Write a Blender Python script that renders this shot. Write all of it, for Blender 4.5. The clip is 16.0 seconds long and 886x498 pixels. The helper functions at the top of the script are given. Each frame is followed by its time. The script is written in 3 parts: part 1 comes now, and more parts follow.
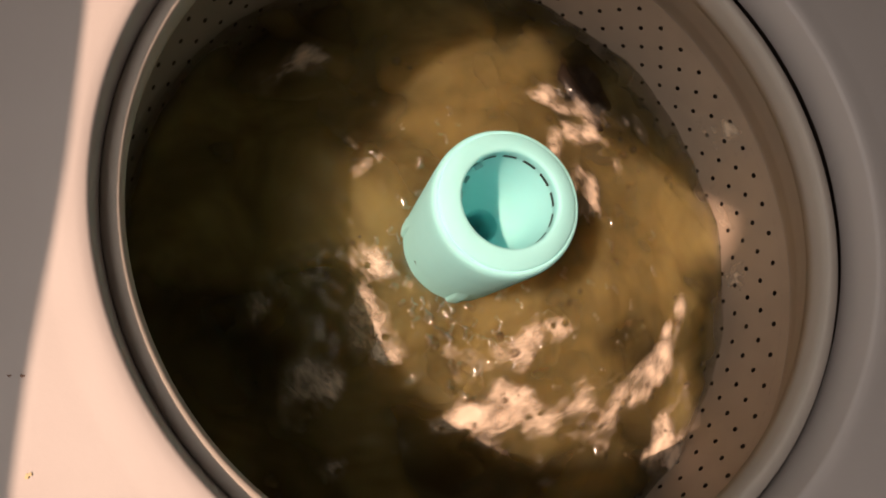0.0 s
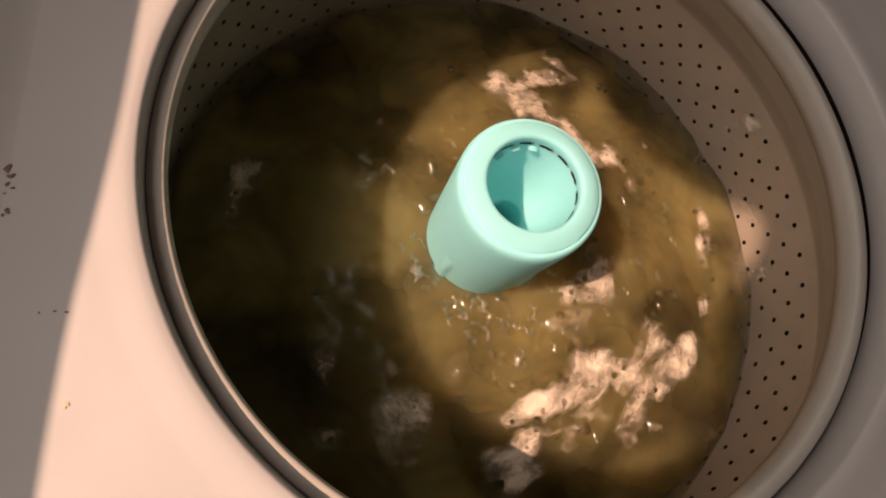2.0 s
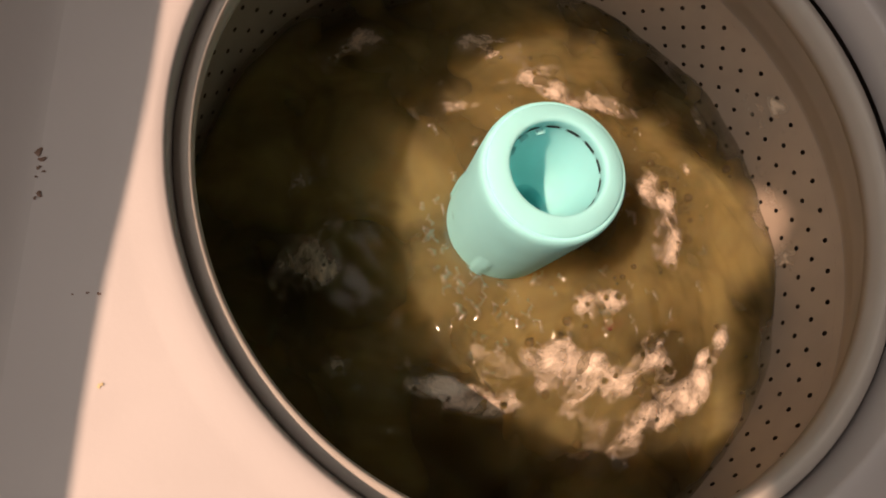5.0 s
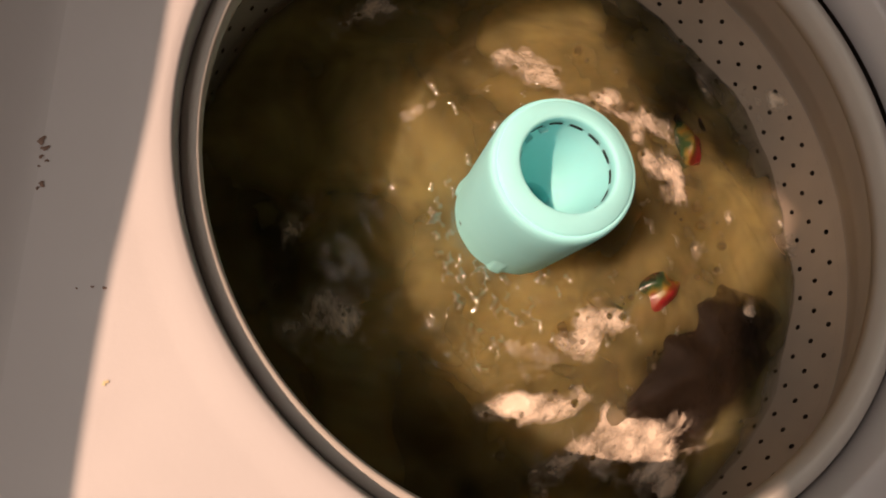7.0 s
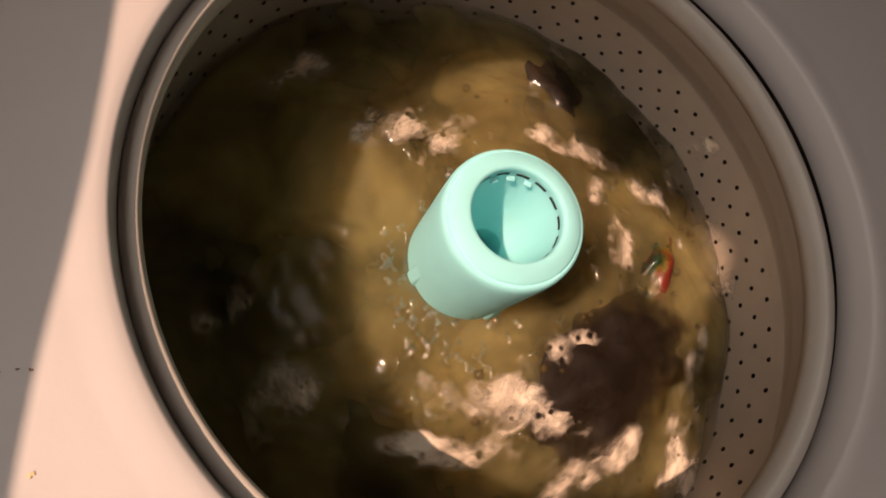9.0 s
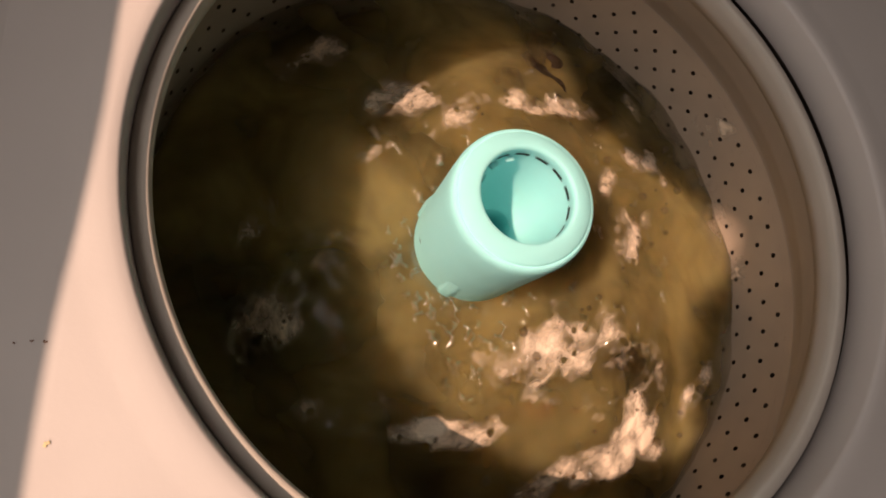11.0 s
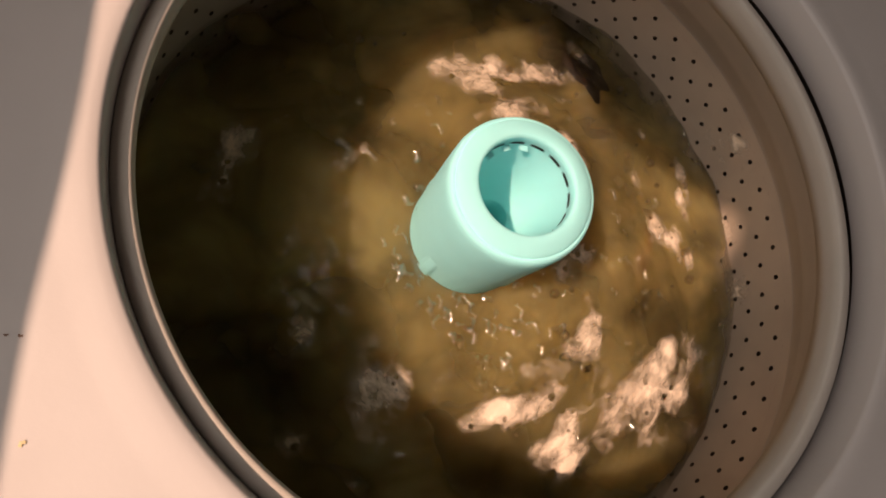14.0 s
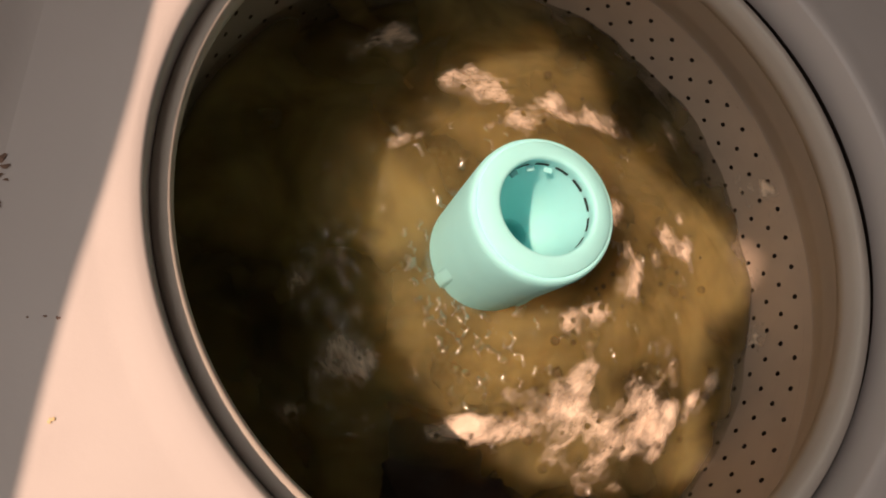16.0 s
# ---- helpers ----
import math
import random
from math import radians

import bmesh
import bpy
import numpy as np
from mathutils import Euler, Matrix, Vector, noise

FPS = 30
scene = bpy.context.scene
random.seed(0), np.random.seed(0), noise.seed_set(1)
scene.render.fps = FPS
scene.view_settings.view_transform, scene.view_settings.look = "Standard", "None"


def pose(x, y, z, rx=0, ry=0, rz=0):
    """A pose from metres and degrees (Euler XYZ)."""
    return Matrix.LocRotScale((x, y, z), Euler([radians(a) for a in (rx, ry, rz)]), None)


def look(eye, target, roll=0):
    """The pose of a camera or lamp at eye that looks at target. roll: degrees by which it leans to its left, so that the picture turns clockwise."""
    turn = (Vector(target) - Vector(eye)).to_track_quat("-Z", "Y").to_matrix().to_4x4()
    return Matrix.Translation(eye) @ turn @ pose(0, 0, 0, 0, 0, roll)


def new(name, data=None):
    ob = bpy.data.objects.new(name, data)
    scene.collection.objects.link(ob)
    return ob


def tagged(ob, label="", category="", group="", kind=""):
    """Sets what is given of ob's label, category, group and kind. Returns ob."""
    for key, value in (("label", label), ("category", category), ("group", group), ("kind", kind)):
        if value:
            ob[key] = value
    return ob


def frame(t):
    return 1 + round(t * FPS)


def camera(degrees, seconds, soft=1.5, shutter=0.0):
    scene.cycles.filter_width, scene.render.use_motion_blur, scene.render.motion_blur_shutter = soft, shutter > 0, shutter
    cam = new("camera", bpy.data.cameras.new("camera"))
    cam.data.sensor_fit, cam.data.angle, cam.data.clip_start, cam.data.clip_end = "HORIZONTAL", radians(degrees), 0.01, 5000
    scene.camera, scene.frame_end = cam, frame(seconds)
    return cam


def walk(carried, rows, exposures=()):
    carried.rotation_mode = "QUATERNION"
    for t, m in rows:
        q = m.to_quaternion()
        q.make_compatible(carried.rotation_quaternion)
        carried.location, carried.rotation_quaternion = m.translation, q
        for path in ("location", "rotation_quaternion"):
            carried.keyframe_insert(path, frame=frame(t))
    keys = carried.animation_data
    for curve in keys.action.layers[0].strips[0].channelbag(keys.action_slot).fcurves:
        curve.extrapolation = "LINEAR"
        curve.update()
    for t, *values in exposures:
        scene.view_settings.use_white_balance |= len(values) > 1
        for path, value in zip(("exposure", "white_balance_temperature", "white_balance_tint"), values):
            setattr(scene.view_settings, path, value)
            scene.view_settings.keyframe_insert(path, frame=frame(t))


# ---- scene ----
cam = camera(80.3, 16.0, soft=1.8, shutter=0.3)
walk(cam, [
    (0, pose(-0.1176, -0.0933, 0.2529, 11.74, -12.22, -3.55)),
    (0.5, pose(-0.1154, -0.1026, 0.2457, 11.66, -12.54, -2.79)),
    (1, pose(-0.1179, -0.1139, 0.2398, 11.17, -12.21, -1.39)),
    (1.5, pose(-0.1204, -0.1208, 0.2437, 11.64, -11.46, -0.97)),
    (2, pose(-0.1191, -0.1228, 0.2538, 13.88, -10.18, -0.87)),
    (2.5, pose(-0.1218, -0.1277, 0.2493, 14.01, -9.98, -1.40)),
    (3, pose(-0.1195, -0.1265, 0.2506, 13.44, -9.00, -1.14)),
    (3.5, pose(-0.1201, -0.1268, 0.2507, 12.88, -8.98, -1.81)),
    (4, pose(-0.1220, -0.1247, 0.2527, 12.83, -8.87, -0.96)),
    (6.5, pose(-0.1344, -0.1291, 0.2460, 12.80, -9.47, -0.58)),
    (7, pose(-0.1376, -0.1272, 0.2430, 12.85, -10.23, -0.51)),
    (7.5, pose(-0.1403, -0.1212, 0.2326, 12.84, -12.84, -0.86)),
    (7.8, pose(-0.1351, -0.1114, 0.2461, 13.05, -13.37, -1.61)),
    (8, pose(-0.1316, -0.1049, 0.2551, 15.09, -13.58, -2.14)),
    (8.5, pose(-0.1341, -0.1095, 0.2494, 15.77, -14.08, -2.80)),
    (9, pose(-0.1356, -0.1106, 0.2467, 16.19, -14.44, -3.14)),
    (11.5, pose(-0.1372, -0.1115, 0.2446, 13.35, -13.87, -1.94)),
    (12, pose(-0.1411, -0.1109, 0.2323, 13.12, -14.55, -1.95)),
    (12.5, pose(-0.1404, -0.1068, 0.2337, 13.68, -14.69, -2.21)),
    (13, pose(-0.1368, -0.1085, 0.2377, 12.76, -14.24, -1.79)),
    (13.5, pose(-0.1345, -0.1061, 0.2401, 12.46, -14.22, -1.46)),
    (14, pose(-0.1360, -0.1090, 0.2357, 12.94, -14.70, -2.00)),
    (14.5, pose(-0.1345, -0.1063, 0.2378, 12.70, -14.83, -1.43)),
    (15, pose(-0.1380, -0.1045, 0.2392, 12.86, -15.16, -1.27)),
    (15.5, pose(-0.1365, -0.1040, 0.2424, 12.54, -14.59, 0.65)),
    (16, pose(-0.1379, -0.1147, 0.2414, 14.23, -13.54, 1.81)),
])
scene.view_settings.exposure = 0.3

# ---- light: sun through an assumed window behind the console, fill lamp in its opening ----
SUN_ELEV = radians(55)
world = bpy.data.worlds.new("sky")
scene.world = world
world.use_nodes = True
wn = world.node_tree.nodes
sky = wn.new("ShaderNodeTexSky")
sky.sky_type = 'NISHITA'
sky.sun_disc = False
sky.sun_elevation = SUN_ELEV
sky.sun_rotation = radians(-94)
wn["Background"].inputs[1].default_value = 0.02
world.node_tree.links.new(sky.outputs[0], wn["Background"].inputs[0])

sun = new("sun", bpy.data.lights.new("sun", 'SUN'))
sun.data.energy = 4.35
sun.data.angle = radians(0.8)
sun.data.color = (1.0, 0.65, 0.47)
sun.matrix_world = look((0, 0, 0), (math.cos(SUN_ELEV), 0.05, -math.sin(SUN_ELEV)))

# warm area lamp added as fill from the unseen window
window_fill = new("window_fill", bpy.data.lights.new("window_fill", 'AREA'))
window_fill.data.shape = 'RECTANGLE'
window_fill.data.size, window_fill.data.size_y = 0.9, 0.58
window_fill.data.energy = 3.55
window_fill.data.color = (1.0, 0.88, 0.79)
window_fill.matrix_world = look((-0.43, -0.21, 0.55), (0.4, -0.21, 0.55))


# ---- materials ----
def material(name, colour, rough=0.5, metal=0.0, vary=0.06, scale=40.0, bump=0.0, bump_scale=200.0, spec=0.5, dark=None):
    m = bpy.data.materials.new(name)
    m.use_nodes = True
    nt = m.node_tree
    b = nt.nodes["Principled BSDF"]
    b.inputs["Metallic"].default_value = metal
    b.inputs["Specular IOR Level"].default_value = spec
    tc = nt.nodes.new("ShaderNodeTexCoord")
    n1 = nt.nodes.new("ShaderNodeTexNoise")
    n1.inputs["Scale"].default_value = scale
    n1.inputs["Detail"].default_value = 6
    n2 = nt.nodes.new("ShaderNodeTexNoise")
    n2.inputs["Scale"].default_value = scale * 0.12
    n2.inputs["Detail"].default_value = 3
    for n in (n1, n2):
        nt.links.new(tc.outputs["Object"], n.inputs["Vector"])
    add = nt.nodes.new("ShaderNodeMath")
    add.operation = 'ADD'
    nt.links.new(n1.outputs["Fac"], add.inputs[0])
    nt.links.new(n2.outputs["Fac"], add.inputs[1])
    ramp = nt.nodes.new("ShaderNodeMapRange")
    ramp.inputs["From Min"].default_value, ramp.inputs["From Max"].default_value = 0.65, 1.35
    nt.links.new(add.outputs[0], ramp.inputs["Value"])
    mix = nt.nodes.new("ShaderNodeMix")
    mix.data_type = 'RGBA'
    c2 = dark or tuple(c * (1 - 2 * vary) for c in colour)
    mix.inputs[6].default_value = (*c2, 1)
    mix.inputs[7].default_value = (*colour, 1)
    nt.links.new(ramp.outputs[0], mix.inputs[0])
    nt.links.new(mix.outputs[2], b.inputs["Base Color"])
    rr = nt.nodes.new("ShaderNodeMapRange")
    rr.inputs["To Min"].default_value, rr.inputs["To Max"].default_value = rough * 1.2, rough * 0.85
    nt.links.new(n1.outputs["Fac"], rr.inputs["Value"])
    nt.links.new(rr.outputs[0], b.inputs["Roughness"])
    if bump:
        n3 = nt.nodes.new("ShaderNodeTexNoise")
        n3.inputs["Scale"].default_value = bump_scale
        n3.inputs["Detail"].default_value = 4
        nt.links.new(tc.outputs["Object"], n3.inputs["Vector"])
        bp = nt.nodes.new("ShaderNodeBump")
        bp.inputs["Strength"].default_value = bump
        bp.inputs["Distance"].default_value = 0.002
        nt.links.new(n3.outputs["Fac"], bp.inputs["Height"])
        nt.links.new(bp.outputs[0], b.inputs["Normal"])
    return m


ENAMEL = material("white_enamel", (0.49, 0.45, 0.435), spec=0.25, rough=0.5, vary=0.02, scale=25, bump=0.04, bump_scale=350)
RING = material("grey_white_plastic", (0.50, 0.45, 0.40), rough=0.75, spec=0.2, vary=0.05, scale=30, bump=0.05)
BASKET = material("old_white_basket", (0.46, 0.37, 0.29), rough=0.45, vary=0.08, scale=28, bump=0.08, bump_scale=120)
DARK = material("dark_gap", (0.12, 0.085, 0.06), rough=0.8)
TEAL = material("mint_plastic", (0.345, 0.77, 0.79), rough=0.6, vary=0.03, spec=0.2, scale=30, bump=0.03, bump_scale=300)
for teal_node in TEAL.node_tree.nodes:
    if teal_node.type == 'BSDF_PRINCIPLED':
        teal_node.subsurface_method = 'BURLEY'
        teal_node.inputs["Subsurface Weight"].default_value = 0.35
        teal_node.inputs["Subsurface Radius"].default_value = (0.7, 1.0, 1.0)
        teal_node.inputs["Subsurface Scale"].default_value = 0.012
HOLE_SHADE = material("slot_shadow", (0.01, 0.02, 0.02), rough=0.8)
RUST = material("rust", (0.25, 0.155, 0.115), rough=0.9, vary=0.25, scale=300)
YELLOW = material("yellow_stain", (0.64, 0.50, 0.27), rough=0.6)
PLASTER = material("plaster", (0.70, 0.66, 0.62), rough=0.9, vary=0.06, scale=8, bump=0.2, bump_scale=60)
CEILING = material("ceiling_paint", (0.26, 0.24, 0.22), rough=0.9, vary=0.05, scale=6)
FLOOR = material("floor_screed", (0.2, 0.19, 0.17), rough=0.7, vary=0.1, scale=10, bump=0.2)


def water_material(name, seed, thinnest, thickest, sheen):
    """Murky water: pale silt drifting in it, clear where it thins out, with a rippled sheen on top."""
    m = bpy.data.materials.new(name)
    m.use_nodes = True
    nt = m.node_tree
    b = nt.nodes["Principled BSDF"]
    tc = nt.nodes.new("ShaderNodeTexCoord")
    shift = nt.nodes.new("ShaderNodeVectorMath")
    shift.inputs[1].default_value = (seed, 0.37 * seed, 0.0)
    nt.links.new(tc.outputs["Object"], shift.inputs[0])

    def field(scale, detail, distortion):
        n = nt.nodes.new("ShaderNodeTexNoise")
        n.inputs["Scale"].default_value = scale
        n.inputs["Detail"].default_value = detail
        n.inputs["Distortion"].default_value = distortion
        nt.links.new(shift.outputs[0], n.inputs["Vector"])
        return n.outputs["Fac"]

    def remap(value, a, b_, c, d):
        mr = nt.nodes.new("ShaderNodeMapRange")
        mr.interpolation_type = 'SMOOTHSTEP'
        for key, number in (("From Min", a), ("From Max", b_), ("To Min", c), ("To Max", d)):
            mr.inputs[key].default_value = number
        nt.links.new(value, mr.inputs["Value"])
        return mr.outputs[0]

    def maths(op, p, q):
        node = nt.nodes.new("ShaderNodeMath")
        node.operation = op
        for k, value in enumerate((p, q)):
            if isinstance(value, float):
                node.inputs[k].default_value = value
            else:
                nt.links.new(value, node.inputs[k])
        return node.outputs[0]

    drift = field(7.0, 2.5, 0.5)
    mix = nt.nodes.new("ShaderNodeMix")
    mix.data_type = 'RGBA'
    mix.inputs[6].default_value = (0.030, 0.022, 0.008, 1)
    mix.inputs[7].default_value = (0.262, 0.200, 0.074, 1)
    nt.links.new(remap(drift, 0.30, 0.60, 0.0, 1.0), mix.inputs[0])
    nt.links.new(mix.outputs[2], b.inputs["Base Color"])
    b.subsurface_method = 'BURLEY'
    b.inputs["Subsurface Weight"].default_value = 1.0
    b.inputs["Subsurface Radius"].default_value = (1.0, 0.75, 0.4)
    b.inputs["Subsurface Scale"].default_value = 0.08
    b.inputs["Roughness"].default_value = 0.6
    b.inputs["Specular IOR Level"].default_value = 0.0
    if sheen:
        b.inputs["Coat Weight"].default_value = 1.0
        b.inputs["Coat IOR"].default_value = 1.33
        b.inputs["Coat Roughness"].default_value = 0.07
        bp = nt.nodes.new("ShaderNodeBump")
        bp.inputs["Distance"].default_value = 0.010
        nt.links.new(remap(field(10.0, 2.0, 0.0), 0.42, 0.56, 0.12, 1.0), bp.inputs["Strength"])
        nt.links.new(field(42.0, 1.5, 1.0), bp.inputs["Height"])
        nt.links.new(bp.outputs[0], b.inputs["Coat Normal"])
    # silt hangs in clouds; the water grows clear where it thins out against the basket
    cloud = remap(field(12.0, 3.0, 0.5), 0.34, 0.66, thinnest, thickest)
    far = nt.nodes.new("ShaderNodeVectorMath")
    far.operation = 'LENGTH'
    nt.links.new(tc.outputs["Object"], far.inputs[0])
    edge = remap(maths('ADD', far.outputs["Value"], maths('MULTIPLY', drift, 0.040)), 0.286, 0.309, 1.0, 0.10)
    nt.links.new(maths('MULTIPLY', cloud, edge), b.inputs["Alpha"])
    return m


WATER = water_material("murky_water", 0.0, 0.38, 0.85, True)
SILT = water_material("silty_water", 3.1, 0.45, 1.0, False)
DEPTH = water_material("deep_water", 7.7, 1.0, 1.0, False)


def foam_material():
    m = bpy.data.materials.new("soap_foam")
    m.use_nodes = True
    nt = m.node_tree
    b = nt.nodes["Principled BSDF"]
    b.inputs["Base Color"].default_value = (0.86, 0.71, 0.56, 1)
    b.inputs["Roughness"].default_value = 0.4
    tc = nt.nodes.new("ShaderNodeTexCoord")
    at = nt.nodes.new("ShaderNodeAttribute")
    at.attribute_name = "suds"
    flow = nt.nodes.new("ShaderNodeAttribute")
    flow.attribute_name = "flow"
    total = at.outputs["Fac"]
    for scale, weight, dist in ((22, 0.8, 1.6), (60, 1.0, 1.6), (170, 0.62, 0.8)):
        n = nt.nodes.new("ShaderNodeTexNoise")
        n.inputs["Scale"].default_value = scale
        n.inputs["Detail"].default_value = 3.5
        n.inputs["Distortion"].default_value = dist
        nt.links.new(flow.outputs["Vector"], n.inputs["Vector"])
        ma = nt.nodes.new("ShaderNodeMath")
        ma.operation = 'MULTIPLY_ADD'
        ma.inputs[1].default_value = weight
        nt.links.new(n.outputs["Fac"], ma.inputs[0])
        nt.links.new(total, ma.inputs[2])
        total = ma.outputs[0]
    v = nt.nodes.new("ShaderNodeTexVoronoi")
    v.inputs["Scale"].default_value = 80
    nt.links.new(tc.outputs["Object"], v.inputs["Vector"])
    vr = nt.nodes.new("ShaderNodeMapRange")
    vr.inputs["From Min"].default_value, vr.inputs["From Max"].default_value = 0.50, 0.68
    vr.inputs["To Min"].default_value, vr.inputs["To Max"].default_value = -0.62, 0.04
    size = nt.nodes.new("ShaderNodeTexNoise")
    size.inputs["Scale"].default_value = 45
    nt.links.new(tc.outputs["Object"], size.inputs["Vector"])
    grow = nt.nodes.new("ShaderNodeMath")
    grow.operation = 'MULTIPLY_ADD'
    grow.inputs[1].default_value = 0.9
    nt.links.new(size.outputs["Fac"], grow.inputs[0])
    nt.links.new(v.outputs["Distance"], grow.inputs[2])
    nt.links.new(grow.outputs[0], vr.inputs["Value"])
    s2 = nt.nodes.new("ShaderNodeMath")
    s2.operation = 'ADD'
    nt.links.new(total, s2.inputs[0])
    nt.links.new(vr.outputs[0], s2.inputs[1])
    mr = nt.nodes.new("ShaderNodeMapRange")
    mr.inputs["From Min"].default_value, mr.inputs["From Max"].default_value = 1.24, 2.10
    mr.inputs["To Max"].default_value = 0.97
    nt.links.new(s2.outputs[0], mr.inputs["Value"])
    soft = nt.nodes.new("ShaderNodeMath")
    soft.operation = 'POWER'
    soft.inputs[1].default_value = 1.5
    nt.links.new(mr.outputs[0], soft.inputs[0])
    nt.links.new(soft.outputs[0], b.inputs["Alpha"])
    bp = nt.nodes.new("ShaderNodeBump")
    bp.inputs["Strength"].default_value = 0.35
    bp.inputs["Distance"].default_value = 0.004
    nt.links.new(s2.outputs[0], bp.inputs["Height"])
    nt.links.new(bp.outputs[0], b.inputs["Normal"])
    return m


FOAM = foam_material()


def bubble_material():
    m = bpy.data.materials.new("soap_bubble")
    m.use_nodes = True
    b = m.node_tree.nodes["Principled BSDF"]
    b.inputs["Base Color"].default_value = (0.12, 0.08, 0.03, 1)
    b.inputs["Roughness"].default_value = 0.05
    b.inputs["Alpha"].default_value = 0.4
    b.inputs["Coat Weight"].default_value = 1.0
    b.inputs["Coat Roughness"].default_value = 0.04
    return m


BUBBLE = bubble_material()


def crest_material():
    """A steep crest of clear water: see-through, with a wet gloss that catches the sun."""
    m = bpy.data.materials.new("water_crest")
    m.use_nodes = True
    nt = m.node_tree
    nt.nodes.remove(nt.nodes["Principled BSDF"])
    clear = nt.nodes.new("ShaderNodeBsdfTransparent")
    sheen = nt.nodes.new("ShaderNodeBsdfGlossy")
    sheen.inputs["Roughness"].default_value = 0.14
    mix = nt.nodes.new("ShaderNodeMixShader")
    mix.inputs[0].default_value = 0.16
    nt.links.new(clear.outputs[0], mix.inputs[1])
    nt.links.new(sheen.outputs[0], mix.inputs[2])
    nt.links.new(mix.outputs[0], nt.nodes["Material Output"].inputs[0])
    return m


CREST = crest_material()


# ---- builders ----
def link(name, bm, mat, parent=None, label="", smooth=True):
    me = bpy.data.meshes.new(name)
    bmesh.ops.recalc_face_normals(bm, faces=bm.faces)
    bm.to_mesh(me)
    bm.free()
    me.materials.append(mat)
    if smooth:
        for p in me.polygons:
            p.use_smooth = True
    ob = new(name, me)
    if parent:
        ob.parent = parent
    if label:
        ob["label"] = label
    return ob


def part(name, bm, mat, parent, label="", smooth=True):
    return link(name, bm, mat, parent, label, smooth)


def lathe(profile, n=128, cx=0.0, cy=0.0, close=False):
    """Turn a list of (radius, height) round the z axis."""
    bm = bmesh.new()
    rings = []
    for r, z in profile:
        if r < 1e-6:
            rings.append([bm.verts.new((cx, cy, z))])
        else:
            rings.append([bm.verts.new((cx + r * math.cos(2 * math.pi * i / n), cy + r * math.sin(2 * math.pi * i / n), z)) for i in range(n)])
    pairs = list(zip(rings, rings[1:]))
    if close:
        pairs.append((rings[-1], rings[0]))
    for a, b in pairs:
        for i in range(n):
            j = (i + 1) % n
            f = [a[i % len(a)], a[j % len(a)], b[j % len(b)], b[i % len(b)]]
            f = list(dict.fromkeys(f))
            if len(f) > 2:
                bm.faces.new(f)
    return bm


def box(bm, x0, x1, y0, y1, z0, z1, bevel=0.0):
    v = [bm.verts.new((x, y, z)) for x in (x0, x1) for y in (y0, y1) for z in (z0, z1)]
    fs = [bm.faces.new([v[i] for i in q]) for q in ((0, 1, 3, 2), (4, 6, 7, 5), (0, 4, 5, 1), (2, 3, 7, 6), (0, 2, 6, 4), (1, 5, 7, 3))]
    if bevel:
        es = list({e for f in fs for e in f.edges})
        bmesh.ops.bevel(bm, geom=es, offset=bevel, segments=3, profile=0.5, affect='EDGES')
    return bm


def structure(name, bm, mat, label):
    return tagged(link(name, bm, mat, smooth=False), label, name.split("_")[0], kind="structure")


# ---- room ----
FLOOR_Z, CEIL_Z = -0.92, 1.62
X0, X1, Y0, Y1 = -0.415, 1.05, -1.05, 1.0
WIN = (-0.66, 0.24, 0.235, 0.98)
structure("floor", box(bmesh.new(), X0 - 0.1, X1 + 0.1, Y0 - 0.1, Y1 + 0.1, FLOOR_Z - 0.1, FLOOR_Z), FLOOR, "grey screed floor of the wash room")
structure("ceiling", box(bmesh.new(), X0 - 0.1, X1 + 0.1, Y0 - 0.1, Y1 + 0.1, CEIL_Z, CEIL_Z + 0.1), CEILING, "plain painted ceiling of the wash room")
bm = bmesh.new()
box(bm, X0 - 0.1, X0, Y0, WIN[0], FLOOR_Z, CEIL_Z)
box(bm, X0 - 0.1, X0, WIN[1], Y1, FLOOR_Z, CEIL_Z)
box(bm, X0 - 0.1, X0, WIN[0], WIN[1], FLOOR_Z, WIN[2])
box(bm, X0 - 0.1, X0, WIN[0], WIN[1], WIN[3], CEIL_Z)
structure("wall_west", bm, PLASTER, "plain plaster wall with a window opening")
structure("wall_east", box(bmesh.new(), X1, X1 + 0.1, Y0, Y1, FLOOR_Z, CEIL_Z), PLASTER, "plain plaster wall of the wash room")
structure("wall_south", box(bmesh.new(), X0 - 0.1, X1 + 0.1, Y0 - 0.1, Y0, FLOOR_Z, CEIL_Z), PLASTER, "plain plaster wall of the wash room")
structure("wall_north", box(bmesh.new(), X0 - 0.1, X1 + 0.1, Y1, Y1 + 0.1, FLOOR_Z, CEIL_Z), PLASTER, "plain plaster wall of the wash room")
bm = bmesh.new()
for y0, y1, z0, z1 in ((WIN[0], WIN[1], WIN[2] - 0.03, WIN[2]), (WIN[0], WIN[0] + 0.03, WIN[2], WIN[3]), (WIN[1] - 0.03, WIN[1], WIN[2], WIN[3])):
    box(bm, X0 - 0.07, X0 - 0.03, y0, y1, z0, z1)
# sill rim is made up, contoured to cast the shade edge on the deck
shade_profile = []
for y in np.linspace(WIN[0], WIN[1], 60):
    fall = 1 / (1 + math.exp((y + 0.060) / 0.028))
    shade_profile.append((y, 0.2690 - 0.0185 * fall + 0.012 * min(0.0, y + 0.08)))
rows = [[bm.verts.new((x, y, z)) for x, z in ((X0, WIN[2]), (X0, h), (X0 - 0.02, h), (X0 - 0.02, WIN[2]))] for y, h in shade_profile]
